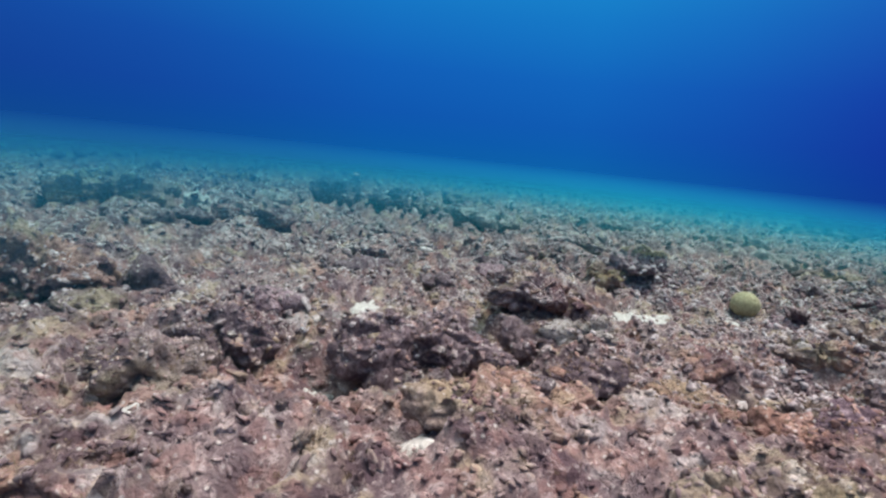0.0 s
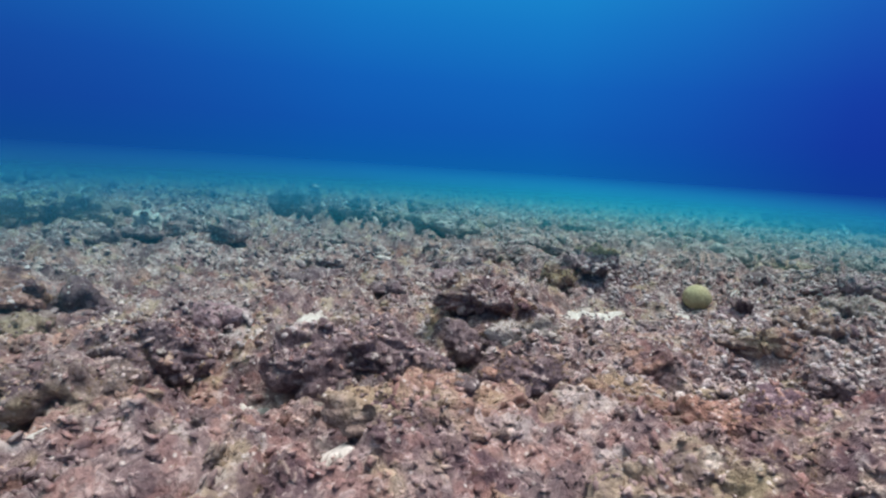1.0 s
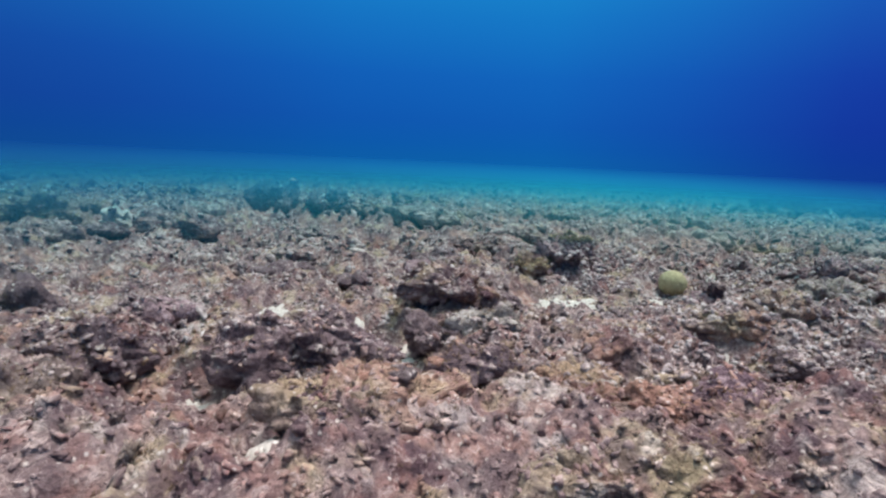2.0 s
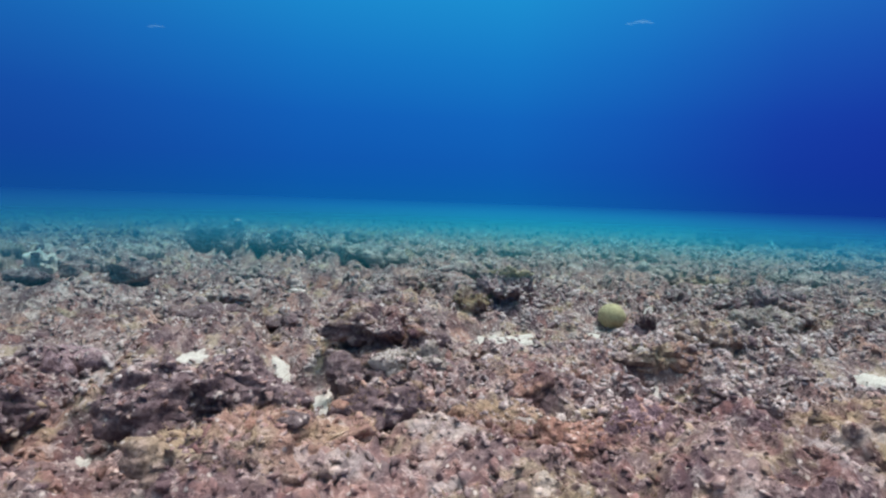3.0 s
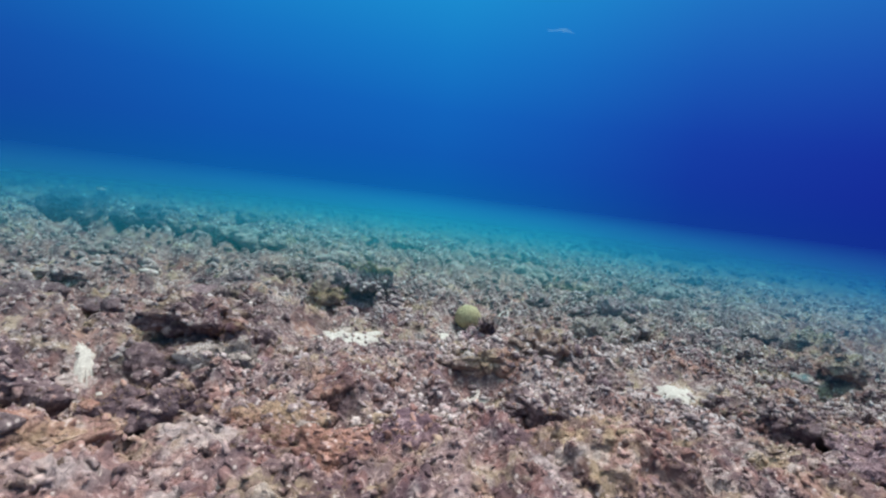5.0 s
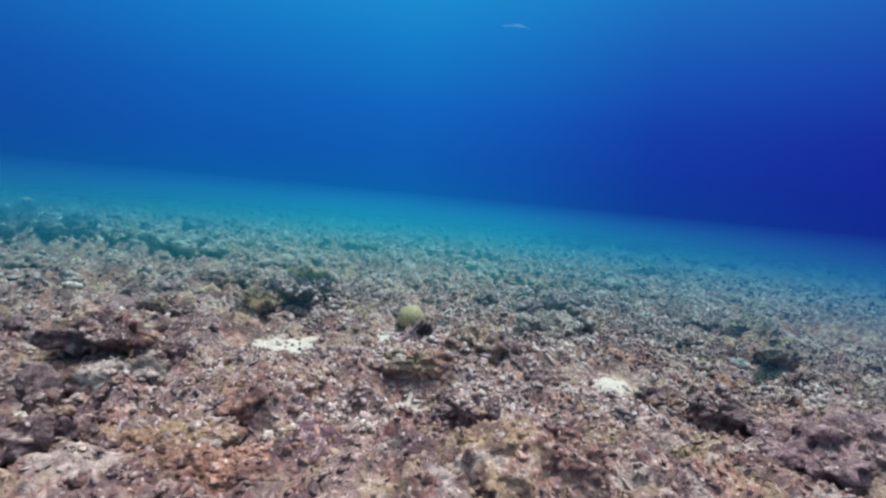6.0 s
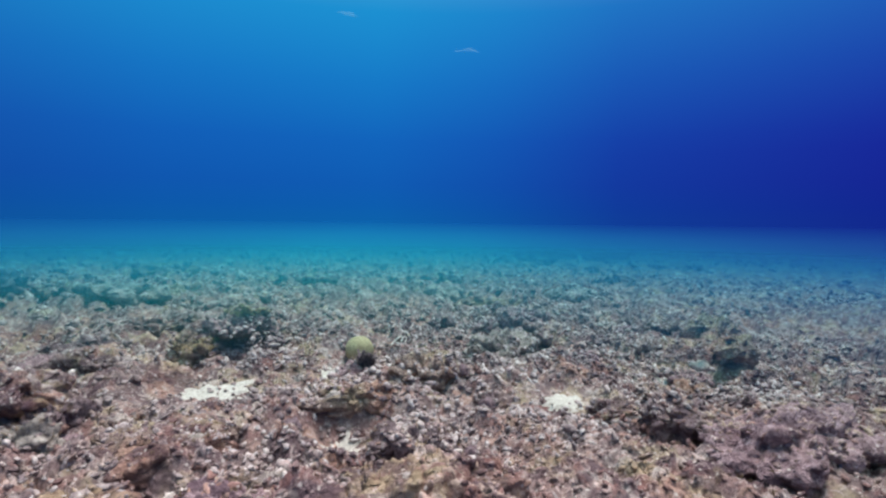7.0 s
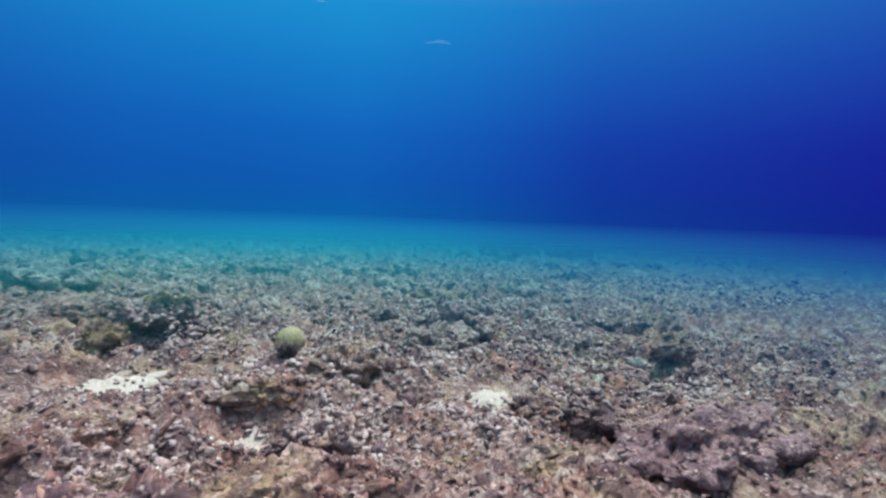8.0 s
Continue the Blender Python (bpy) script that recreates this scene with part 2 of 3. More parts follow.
ORANGE_ROCK = crust("orange_crust", (0.100, 0.055, 0.045), (0.300, 0.192, 0.150), (0.53, 0.42, 0.35), speck=0.36, bump=1.0, tints=SPOTS)
OCHRE_ROCK = crust("ochre_crust", (0.095, 0.065, 0.048), (0.275, 0.205, 0.150), (0.51, 0.43, 0.345), speck=0.36, bump=1.0, tints=SPOTS)
MAUVE_ROCK = crust("mauve_crust", (0.080, 0.045, 0.060), (0.265, 0.170, 0.185), (0.50, 0.38, 0.40), speck=0.32, bump=1.0, tints=SPOTS[2:3])
GREY_ROCK = crust("grey_rock", (0.085, 0.070, 0.070), (0.29, 0.245, 0.225), (0.50, 0.45, 0.41), speck=0.38, bump=1.0, tints=SPOTS[2:4])
SAND = crust("coral_sand", (0.27, 0.24, 0.215), (0.44, 0.41, 0.375), (0.57, 0.54, 0.51), speck=0.15, fine=160, bump=0.25)
BLEACHED = crust("bleached_coral", (0.30, 0.28, 0.25), (0.52, 0.49, 0.45), (0.68, 0.66, 0.62), speck=0.1, fine=60, bump=0.5)
GREEN_CORAL = crust("green_coral", (0.22, 0.20, 0.115), (0.37, 0.33, 0.195), (0.48, 0.44, 0.28), speck=0.05, fine=120, patch=6, bump=0.5)
ALGA = crust("brown_alga", (0.10, 0.07, 0.055), (0.22, 0.165, 0.12), (0.36, 0.29, 0.21), speck=0.05, fine=90, tone="island", bump=0.2)
PURPLE = crust("purple_sponge", (0.075, 0.050, 0.062), (0.16, 0.108, 0.125), (0.28, 0.21, 0.23), speck=0.05, fine=140, patch=7, bump=0.6)
OLIVE_ALGA = crust("olive_alga", (0.15, 0.105, 0.06), (0.52, 0.43, 0.29), (0.64, 0.56, 0.40), speck=0.03, fine=90, tone="island", bump=0.2)


def leafy(mat):
    """Let part of the light through, as thin fronds do."""
    tree = mat.node_tree
    shader, out = tree.nodes["Principled BSDF"], tree.nodes["Material Output"]
    thin, both = tree.nodes.new("ShaderNodeBsdfTranslucent"), tree.nodes.new("ShaderNodeMixShader")
    tree.links.new(shader.inputs["Base Color"].links[0].from_socket, thin.inputs[0])
    both.inputs[0].default_value = 0.5
    tree.links.new(shader.outputs[0], both.inputs[1])
    tree.links.new(thin.outputs[0], both.inputs[2])
    tree.links.new(both.outputs[0], out.inputs[0])


leafy(ALGA)
leafy(OLIVE_ALGA)


def haze_material(name, start, share, power, red, murk):
    """Haze painted on a thin sheet: it takes red from what lies behind it and, by murk, adds a blue veil, more with
    distance from a fixed point.
    """
    mat = bpy.data.materials.new(name)
    mat.use_nodes = True
    tree = mat.node_tree
    add, wire, mth, ramp, mix = nodes_of(tree)
    out = tree.nodes["Material Output"]
    tree.nodes.remove(tree.nodes["Principled BSDF"])
    geo = add("ShaderNodeNewGeometry")
    flat = add("ShaderNodeVectorMath", operation="MULTIPLY")
    wire(geo.outputs["Position"], flat.inputs[0])
    flat.inputs[1].default_value = (1, 1, 0)
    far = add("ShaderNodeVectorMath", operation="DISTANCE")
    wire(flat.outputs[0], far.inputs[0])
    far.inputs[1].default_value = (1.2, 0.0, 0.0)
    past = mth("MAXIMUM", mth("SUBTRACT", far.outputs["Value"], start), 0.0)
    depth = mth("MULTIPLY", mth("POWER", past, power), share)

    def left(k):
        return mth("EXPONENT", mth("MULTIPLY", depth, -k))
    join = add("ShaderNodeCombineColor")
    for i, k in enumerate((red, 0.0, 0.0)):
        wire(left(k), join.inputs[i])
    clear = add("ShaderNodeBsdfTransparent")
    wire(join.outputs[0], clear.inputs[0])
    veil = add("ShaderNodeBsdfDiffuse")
    sep = add("ShaderNodeSeparateXYZ")
    wire(geo.outputs["Position"], sep.inputs[0])
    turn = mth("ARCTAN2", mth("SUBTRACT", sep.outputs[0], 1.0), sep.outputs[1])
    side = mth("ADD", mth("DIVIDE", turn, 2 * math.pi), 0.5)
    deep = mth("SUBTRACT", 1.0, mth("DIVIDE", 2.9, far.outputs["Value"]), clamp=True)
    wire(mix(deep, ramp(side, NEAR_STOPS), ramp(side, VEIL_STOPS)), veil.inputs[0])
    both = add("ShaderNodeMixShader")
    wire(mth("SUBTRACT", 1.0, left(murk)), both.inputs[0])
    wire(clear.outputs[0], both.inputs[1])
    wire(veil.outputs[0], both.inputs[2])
    wire(both.outputs[0], out.inputs[0])
    return mat


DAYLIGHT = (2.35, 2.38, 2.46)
# near veil colour by side, with the brighter daylight side painted in
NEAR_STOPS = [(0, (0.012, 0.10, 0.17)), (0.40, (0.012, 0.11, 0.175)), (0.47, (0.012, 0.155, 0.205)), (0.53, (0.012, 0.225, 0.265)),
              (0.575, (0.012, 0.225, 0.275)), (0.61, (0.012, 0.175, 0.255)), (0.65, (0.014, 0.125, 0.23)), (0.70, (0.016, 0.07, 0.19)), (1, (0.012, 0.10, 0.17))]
# far veil colour: the horizon's blue put into the sheets so they blend
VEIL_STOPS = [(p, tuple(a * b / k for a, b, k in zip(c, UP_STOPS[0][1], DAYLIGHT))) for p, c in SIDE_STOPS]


# ---- the seabed, and the haze sheets and glints over it ----
def part(name, me, material, parent, label=""):
    ob = new(name, me)
    if not me.materials:
        me.materials.append(material)
    ob.parent = parent
    return tagged(ob, label)


xs = sorted(set(spread(-2.6, -400, 0.02, 1.03, 60) + spread(-2.6, 5.6, 0.016, 1.0, 0.016) + spread(5.6, 400, 0.02, 1.03, 60)))
ys = sorted(set(spread(0.6, -400, 0.03, 1.12, 60) + spread(0.6, 3.6, 0.011, 1.0, 0.011) + spread(3.6, 400, 0.012, 1.015, 60)))
seabed = new("ground", smooth(sheet("ground", xs, ys, bed)))
seabed.data.materials.append(TURF)
tagged(seabed, "brown and mauve seabed of overgrown coral rubble", "seabed", kind="structure")


def haze_sheet(name, lift, start, share, power, red, murk):
    """A wide, thin ring whose colour imitates water haze over the seabed, open round the walk."""
    rings = spread(start, 380, 0.25, 1.12, 60)
    turns = 96
    a = np.arange(turns) * 2 * np.pi / turns
    r = np.array(rings)
    gx, gy = 1.2 + r[:, None] * np.sin(a)[None, :], r[:, None] * np.cos(a)[None, :]
    gz = np.full_like(gx, lift)
    verts = np.stack([gx.ravel(), gy.ravel(), gz.ravel()], 1)
    i, j = np.meshgrid(np.arange(len(r) - 1), np.arange(turns), indexing="ij")
    n = (j + 1) % turns
    quads = np.stack([(i * turns + j).ravel(), ((i + 1) * turns + j).ravel(), ((i + 1) * turns + n).ravel(), (i * turns + n).ravel()], 1)
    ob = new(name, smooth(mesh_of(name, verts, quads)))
    ob.data.materials.append(haze_material(name + "_haze", start, share, power, red, murk))
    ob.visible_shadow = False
    return tagged(ob, "thin sheet coloured to imitate blue haze over the far seabed", "water", kind="structure")


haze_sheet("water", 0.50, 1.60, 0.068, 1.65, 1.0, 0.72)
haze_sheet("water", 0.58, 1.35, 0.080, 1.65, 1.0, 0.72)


def glint(x, y, length, width, turn, seed):
    """A thin, curved pale patch far overhead that imitates a glint of daylight on the surface."""
    u = np.linspace(-1, 1, 25)
    v = np.linspace(-1, 1, 7)
    bend = 0.35 * u * u + 0.25 * grad(u * 1.5 + seed, u * 0 + 0.3, 95)
    half = np.clip(1 - u * u, 0.02, 1) * (0.6 + 0.4 * grad(u * 2.5 + seed, u * 0 + 7.3, 96))
    px = np.repeat(u * length / 2, 7)
    py = (bend[:, None] * width + v[None, :] * half[:, None] * width / 2).ravel()
    pz = 0.03 * grad(px * 3, py * 3 + seed, 97)
    i, j = np.meshgrid(np.arange(24), np.arange(6), indexing="ij")
    b = (i * 7 + j).ravel()
    ob = new("water", smooth(mesh_of("water", np.stack([px, py, pz], 1), np.stack([b, b + 1, b + 8, b + 7], 1))))
    ob.data.materials.append(GLINT_PATCH)
    ob.matrix_world = pose(x, y, 7.0, 0, 0, turn)
    return tagged(ob, "pale patch made to look like a glint on the water", "water", kind="structure")


def glint_material():
    mat = bpy.data.materials.new("glint_patch")
    mat.use_nodes = True
    tree = mat.node_tree
    tree.nodes.remove(tree.nodes["Principled BSDF"])
    lit, clear, both = tree.nodes.new("ShaderNodeBsdfTranslucent"), tree.nodes.new("ShaderNodeBsdfTransparent"), tree.nodes.new("ShaderNodeMixShader")
    lit.inputs[0].default_value = (0.16, 0.30, 0.36, 1)
    both.inputs[0].default_value = 0.14
    tree.links.new(clear.outputs[0], both.inputs[1])
    tree.links.new(lit.outputs[0], both.inputs[2])
    tree.links.new(both.outputs[0], tree.nodes["Material Output"].inputs[0])
    return mat


GLINT_PATCH = glint_material()
for x, y, length, width, turn, seed in ((9.2, 17.4, 0.95, 0.45, -20, 1), (-7.8, 21.8, 0.7, 0.35, -10, 3), (4.7, 15.8, 0.7, 0.30, 8, 4)):
    glint(x, y, length, width, turn, seed)

# ---- rocks and corals ----
from mathutils.bvhtree import BVHTree


def ball_mesh(detail):
    bm = bmesh.new()
    bmesh.ops.create_icosphere(bm, subdivisions=detail, radius=1.0)
    bm.verts.ensure_lookup_table()
    v = np.array([tuple(p.co) for p in bm.verts])
    f = np.array([[p.index for p in q.verts] for q in bm.faces])
    bm.free()
    return v, f


BALLS = {d: ball_mesh(d) for d in (1, 2, 3, 4, 5, 6)}


def knobby(v, seed, big=0.6, small=0.5, fine=0.2):
    """Push the points of a unit ball in and out into a lumpy, broken bit."""
    out = np.empty_like(v)
    o = Vector((seed * 3.7, seed * 1.9, seed * 5.3))
    for i, p in enumerate(v):
        q = Vector(p)
        d = 1 + big * noise.noise(q * 1.3 + o) + small * (2 * abs(noise.noise(q * 2.3 + o)) - 0.5) + fine * noise.noise(q * 9 + o)
        out[i] = p * d
    return out


def reefy(v, half, seed, big, wild=1.0):
    """The points of a unit ball stretched to those half sizes and roughened into coral rock, with knobs and pits of true size."""
    out = np.empty_like(v)
    o, h = Vector((seed * 3.7, seed * 1.9, seed * 5.3)), Vector(half)
    for i, p in enumerate(v):
        q = Vector((p[0] * h[0], p[1] * h[1], p[2] * h[2])) + o
        d = big * noise.noise(Vector(p) * 1.4 + o) * min(half)
        for size, tall in ((0.17, 0.042), (0.09, 0.028), (0.045, 0.021), (0.022, 0.013)):
            d += tall * (2 * abs(noise.noise(q / size)) - 0.5)
        d *= min(1.0, min(half) / 0.11)
        e = 1 + wild * 0.40 * noise.noise(Vector((p[0], p[1], 0)) * 1.7 + o) + wild * 0.22 * noise.noise(Vector((p[0], p[1], 0)) * 4.1 + o)
        lift = 1 + wild * 0.45 * noise.noise(Vector((p[0], p[1], 0)) * 2.3 - o)
        out[i] = np.array((p[0] * (h[0] * e + d), p[1] * (h[1] * e + d), p[2] * (h[2] * lift + d)))
    return out


MOUNDS = []


def crown(x, y):
    """Height of what lies uppermost: the crust or a rock."""
    h = bed(x, y)
    for cx, cy, cz, half, tree in MOUNDS:
        for k in np.nonzero(np.hypot(x - cx, y - cy) < 1.6 * max(half))[0]:
            hit = tree.ray_cast(Vector((x[k] - cx, y[k] - cy, 3)), Vector((0, 0, -1)))
            if hit[0] is not None:
                h[k] = max(h[k], hit[0].z + cz)
    return h


def rock(name, label, x, y, half, material, turn=0, seed=1, sunk=0.35, category="rock", detail=5, big=0.5, group="", wild=1.0):
    """A rock of those half sizes, bedded into the seabed."""
    v, f = BALLS[detail]
    v = reefy(v, half, seed, big, wild)
    # the underside sits in the ground
    c, s = math.cos(radians(turn)), math.sin(radians(turn))
    v = np.stack([v[:, 0] * c - v[:, 1] * s, v[:, 0] * s + v[:, 1] * c, v[:, 2]], 1)
    me = smooth(mesh_of(name, v, f))
    me.materials.append(material)
    ob = new(name, me)
    z = float(swell(np.array([x]), np.array([y]))[0])
    MOUNDS.append((x, y, z + half[2] * (1 - 2 * sunk), half, BVHTree.FromPolygons([tuple(p) for p in v.tolist()], f.tolist())))
    ob.location = (x, y, z + half[2] * (1 - 2 * sunk))
    return tagged(ob, label, category, group)


def blades(count, reach, tall, rng, spread_out=0.5):
    """Fine curved fronds that rise from points within reach of the middle, each four faces."""
    vs, fs = [], []
    for k in range(count):
        a, r = rng.uniform(0, 6.283), reach * math.sqrt(rng.random())
        x, y = r * math.cos(a), r * math.sin(a)
        b, h, w = rng.uniform(0, 6.283), tall * rng.uniform(0.5, 1.2), tall * rng.uniform(0.08, 0.18)
        lean = spread_out * h * rng.uniform(0.2, 1.0)
        dx, dy = math.cos(b), math.sin(b)
        n = len(vs)
        for q, ww in ((0.0, 1.0), (0.5, 0.8), (1.0, 0.15)):
            cx, cy, cz = x + dx * lean * q * q, y + dy * lean * q * q, h * q - 0.15 * h
            vs += [(cx - dy * w * ww, cy + dx * w * ww, cz), (cx + dy * w * ww, cy - dx * w * ww, cz)]
        fs += [(n, n + 1, n + 3, n + 2), (n + 2, n + 3, n + 5, n + 4)]
    return np.array(vs), np.array(fs)


def upper(body, low=0.25):
    """The points of a rock's upper side, above that share of its height."""
    co = np.empty(len(body.data.vertices) * 3, np.float32)
    body.data.vertices.foreach_get("co", co)
    co = co.reshape(-1, 3)
    return co[co[:, 2] > low * co[:, 2].max()]


def fur(name, body, count, tall, seed, material, label="", low=0.25):
    """Fronds that grow out of a rock's upper side, as one part of it."""
    rng, rs = random.Random(seed), np.random.RandomState(seed)
    roots = upper(body, low)
    roots = roots[grad(roots[:, 0] * 7 + seed, roots[:, 1] * 7, 92) > -0.3]
    v, f = blades(count, 0.004, tall, rng, 2.4)
    v[:, 2] *= 0.7
    v = v + np.repeat(roots[rs.randint(0, len(roots), count)], 6, axis=0)
    return tagged(part(name, mesh_of(name, v, f), material, body, label), kind="stuff")


def overgrow(body, seed):
    """Crusts and turf that grow on a rock."""
    rng = random.Random(seed * 7)
    v, f = BALLS[4]
    tops = upper(body)
    for material, kind in ((BROWN_ROCK, "encrusting_coral"), (GREY_ROCK, "encrusting_coral"), (RED_ROCK, "encrusting_alga")):
        if rng.random() < 0.3:
            continue
        size = rng.uniform(0.02, 0.045)
        lump = reefy(v, (size * rng.uniform(1, 1.6), size, size * 0.6), seed + 200 + len(kind), 0.9)
        ob = part(kind, smooth(mesh_of(kind, lump, f)), material, body)
        ob.location = Vector(tops[rng.randrange(len(tops))].tolist()) - Vector((0, 0, size * 0.2))
    fur("algae_turf", body, 260, 0.018, seed, ALGA)


ROCKS = [
    # this rock's dark colour partly holds the shadow of a turtle above it
    ("rock", "dark brown rock bedded in rubble beside pale sand, partly painted shade", -0.02, 2.06, (0.29, 0.18, 0.18), DARK_ROCK, 5, 1, 0.12),
    ("rock", "grey rounded rock low among brown rubble", 0.02, 1.86, (0.22, 0.14, 0.10), GREY_ROCK, 20, 2, 0.45),
    ("rock", "pinkish rubble-crusted rock with a rounded top", 0.22, 1.52, (0.22, 0.16, 0.10), BROWN_ROCK, 10, 3, 0.55),
    ("rock", "dark low ledge of overgrown coral rock", 0.62, 1.86, (0.17, 0.08, 0.08), DARK_ROCK, 15, 4, 0.45),
    ("rock", "reddish rock covered in red algae", -1.86, 2.42, (0.34, 0.26, 0.24), RED_ROCK, -10, 5, 0.40),
    ("rock", "dark rock beside a reddish rock", -1.45, 2.62, (0.15, 0.12, 0.13), DARK_ROCK, 30, 6, 0.40),
    ("rock", "dark brown rock with a broken edge", -0.86, 2.10, (0.20, 0.13, 0.12), DARK_ROCK, 0, 7, 0.5),
    ("rock", "wide brown overgrown rock on the rubble field", -3.05, 5.15, (0.60, 0.35, 0.26), BROWN_ROCK, 8, 8, 0.45),
    ("rock", "broken rock block with dark overhanging side", 0.62, 2.96, (0.30, 0.18, 0.11), TURF, -12, 9, 0.46),
    ("rock", "small dark rock against a larger block", 0.86, 2.80, (0.15, 0.10, 0.09), DARK_ROCK, 40, 10, 0.40),
    ("rock", "purple-grey rock mound covered in short turf", 1.30, 2.48, (0.30, 0.16, 0.06), BROWN_ROCK, 0, 11, 0.46),
    ("rock", "rock slab overhanging a sand hollow", 2.24, 2.83, (0.26, 0.13, 0.08), BROWN_ROCK, -8, 12, 0.36),
    ("rock", "dark hollowed rock with broken lip", 2.40, 2.42, (0.20, 0.12, 0.12), DARK_ROCK, 0, 13, 0.45),
    ("rock", "brown rounded rock in a hollow of the rubble", 4.46, 2.72, (0.24, 0.15, 0.13), BROWN_ROCK, 20, 14, 0.42),
    ("rock", "purple-brown rock with knobby top", 5.02, 2.84, (0.16, 0.12, 0.10), BROWN_ROCK, -15, 15, 0.36),
    ("rock", "brown knobby rock on the rubble", 5.46, 3.45, (0.24, 0.18, 0.13), BROWN_ROCK, 15, 16, 0.36),
    ("rock", "blue-grey rock alone on the far rubble", -1.23, 6.60, (0.33, 0.26, 0.24), DARK_ROCK, 0, 17, 0.30),
    ("rock", "grey rock low on the far rubble", -0.60, 6.35, (0.28, 0.20, 0.14), DARK_ROCK, 25, 18, 0.36),
    ("rock", "large dark outcrop far off in the haze", 8.75, 11.3, (0.95, 0.50, 0.29), DARK_ROCK, 0, 19, 0.25),
    ("rock", "long dark outcrop far off in the haze", 10.3, 11.6, (1.00, 0.60, 0.20), DARK_ROCK, -8, 20, 0.25),
    ("rock", "orange-crusted rock close above the rubble", 2.12, 1.42, (0.30, 0.20, 0.13), ORANGE_ROCK, 12, 21, 0.5),
    ("rock", "orange and red crusted rock in rubble", 1.30, 2.86, (0.18, 0.11, 0.045), RED_ROCK, 0, 22, 0.5),
    ("rock", "dark overgrown rock on open rubble", 3.70, 2.02, (0.20, 0.13, 0.12), DARK_ROCK, 0, 23, 0.46),
    ("rock", "knobby grey coral rock on the rubble", 2.72, 3.14, (0.22, 0.15, 0.10), BROWN_ROCK, 0, 24, 0.42),
    # next three: crust colour that also paints in the warmer light close by
    ("rock", "low mound of crusted coral rubble, its orange partly painted light", 0.30, 1.60, (0.27, 0.15, 0.09), ORANGE_ROCK, 25, 26, 0.60),
    ("rock", "low mound of crusted rubble, its orange-brown partly painted light", -0.95, 1.20, (0.30, 0.18, 0.09), ORANGE_ROCK, -10, 27, 0.60),
    ("rock", "crusted mound of coral rubble, its yellow partly painted light", 1.05, 1.30, (0.30, 0.16, 0.09), OCHRE_ROCK, 5, 28, 0.60),
    ("rock", "olive-yellow crusted rock beside pale sand", -0.18, 2.38, (0.19, 0.10, 0.10), OCHRE_ROCK, 0, 29, 0.45),
    ("rock", "red-crusted mound with orange edges", 1.40, 2.30, (0.22, 0.14, 0.08), RED_ROCK, 10, 30, 0.42),
    ("rock", "orange and ochre low mound of rubble", 1.30, 1.95, (0.26, 0.16, 0.08), ORANGE_ROCK, -20, 31, 0.58),
    ("rock", "dark reddish-brown mound of crusted rubble", 1.02, 2.04, (0.25, 0.16, 0.09), RED_ROCK, 20, 37, 0.44),
    ("rock", "red-brown crusted mound close to the sand", 1.22, 1.68, (0.26, 0.15, 0.08), RED_ROCK, -15, 38, 0.48),
    ("rock", "mauve knobby mound with dark pits", 1.62, 1.66, (0.28, 0.18, 0.10), MAUVE_ROCK, 12, 39, 0.50),
    ("rock", "dark umber rock among mauve rubble", 1.62, 2.06, (0.17, 0.10, 0.08), UMBER_ROCK, 0, 43, 0.48),
    ("rock", "dark umber rock with a pitted side", -0.95, 1.72, (0.24, 0.15, 0.11), UMBER_ROCK, 0, 44, 0.48),
    ("rock", "mauve rounded mound of coral rubble", 3.85, 1.55, (0.42, 0.22, 0.13), MAUVE_ROCK, 8, 32, 0.50),
    ("rock", "mauve knobby rock on grey rubble", 3.92, 4.14, (0.22, 0.16, 0.17), MAUVE_ROCK, 0, 33, 0.35),
    ("rock", "dark purple hollowed rock on the rubble", 0.55, 2.62, (0.20, 0.12, 0.11), DARK_ROCK, 15, 34, 0.45),
    ("rock", "grey knobby coral rock beside a sand hollow", 0.82, 2.58, (0.16, 0.12, 0.12), GREY_ROCK, 0, 35, 0.42),
    ("rock", "dark maroon hollow-sided rock in rubble", 0.70, 1.98, (0.17, 0.09, 0.09), DARK_ROCK, -12, 36, 0.45),
    ("rock", "brown coral rock on the rubble", 3.55, 3.75, (0.26, 0.20, 0.14), GREY_ROCK, 0, 25, 0.42),
]
for name, label, x, y, half, material, turn, seed, sunk in ROCKS:
    body = rock(name, label, x, y, (half[0], half[1], half[2] * (0.95 if y < 4 else 1.0)), material, turn, seed, sunk + 0.03, detail=6 if max(half) > 0.25 else 5, wild=1.0 if y < 9 else 0.25)
    if y < 4:
        overgrow(body, seed)

# low rocks strewn over the rubble field
rs = np.random.RandomState(33)
LOOKS = [(GREY_ROCK, "low grey coral rock on the rubble field"), (TURF, "low turf-covered rock on the rubble field"),
         (BROWN_ROCK, "low brown overgrown rock on the rubble field"), (TURF, "low turf-covered rock on the rubble field")]
k = 0
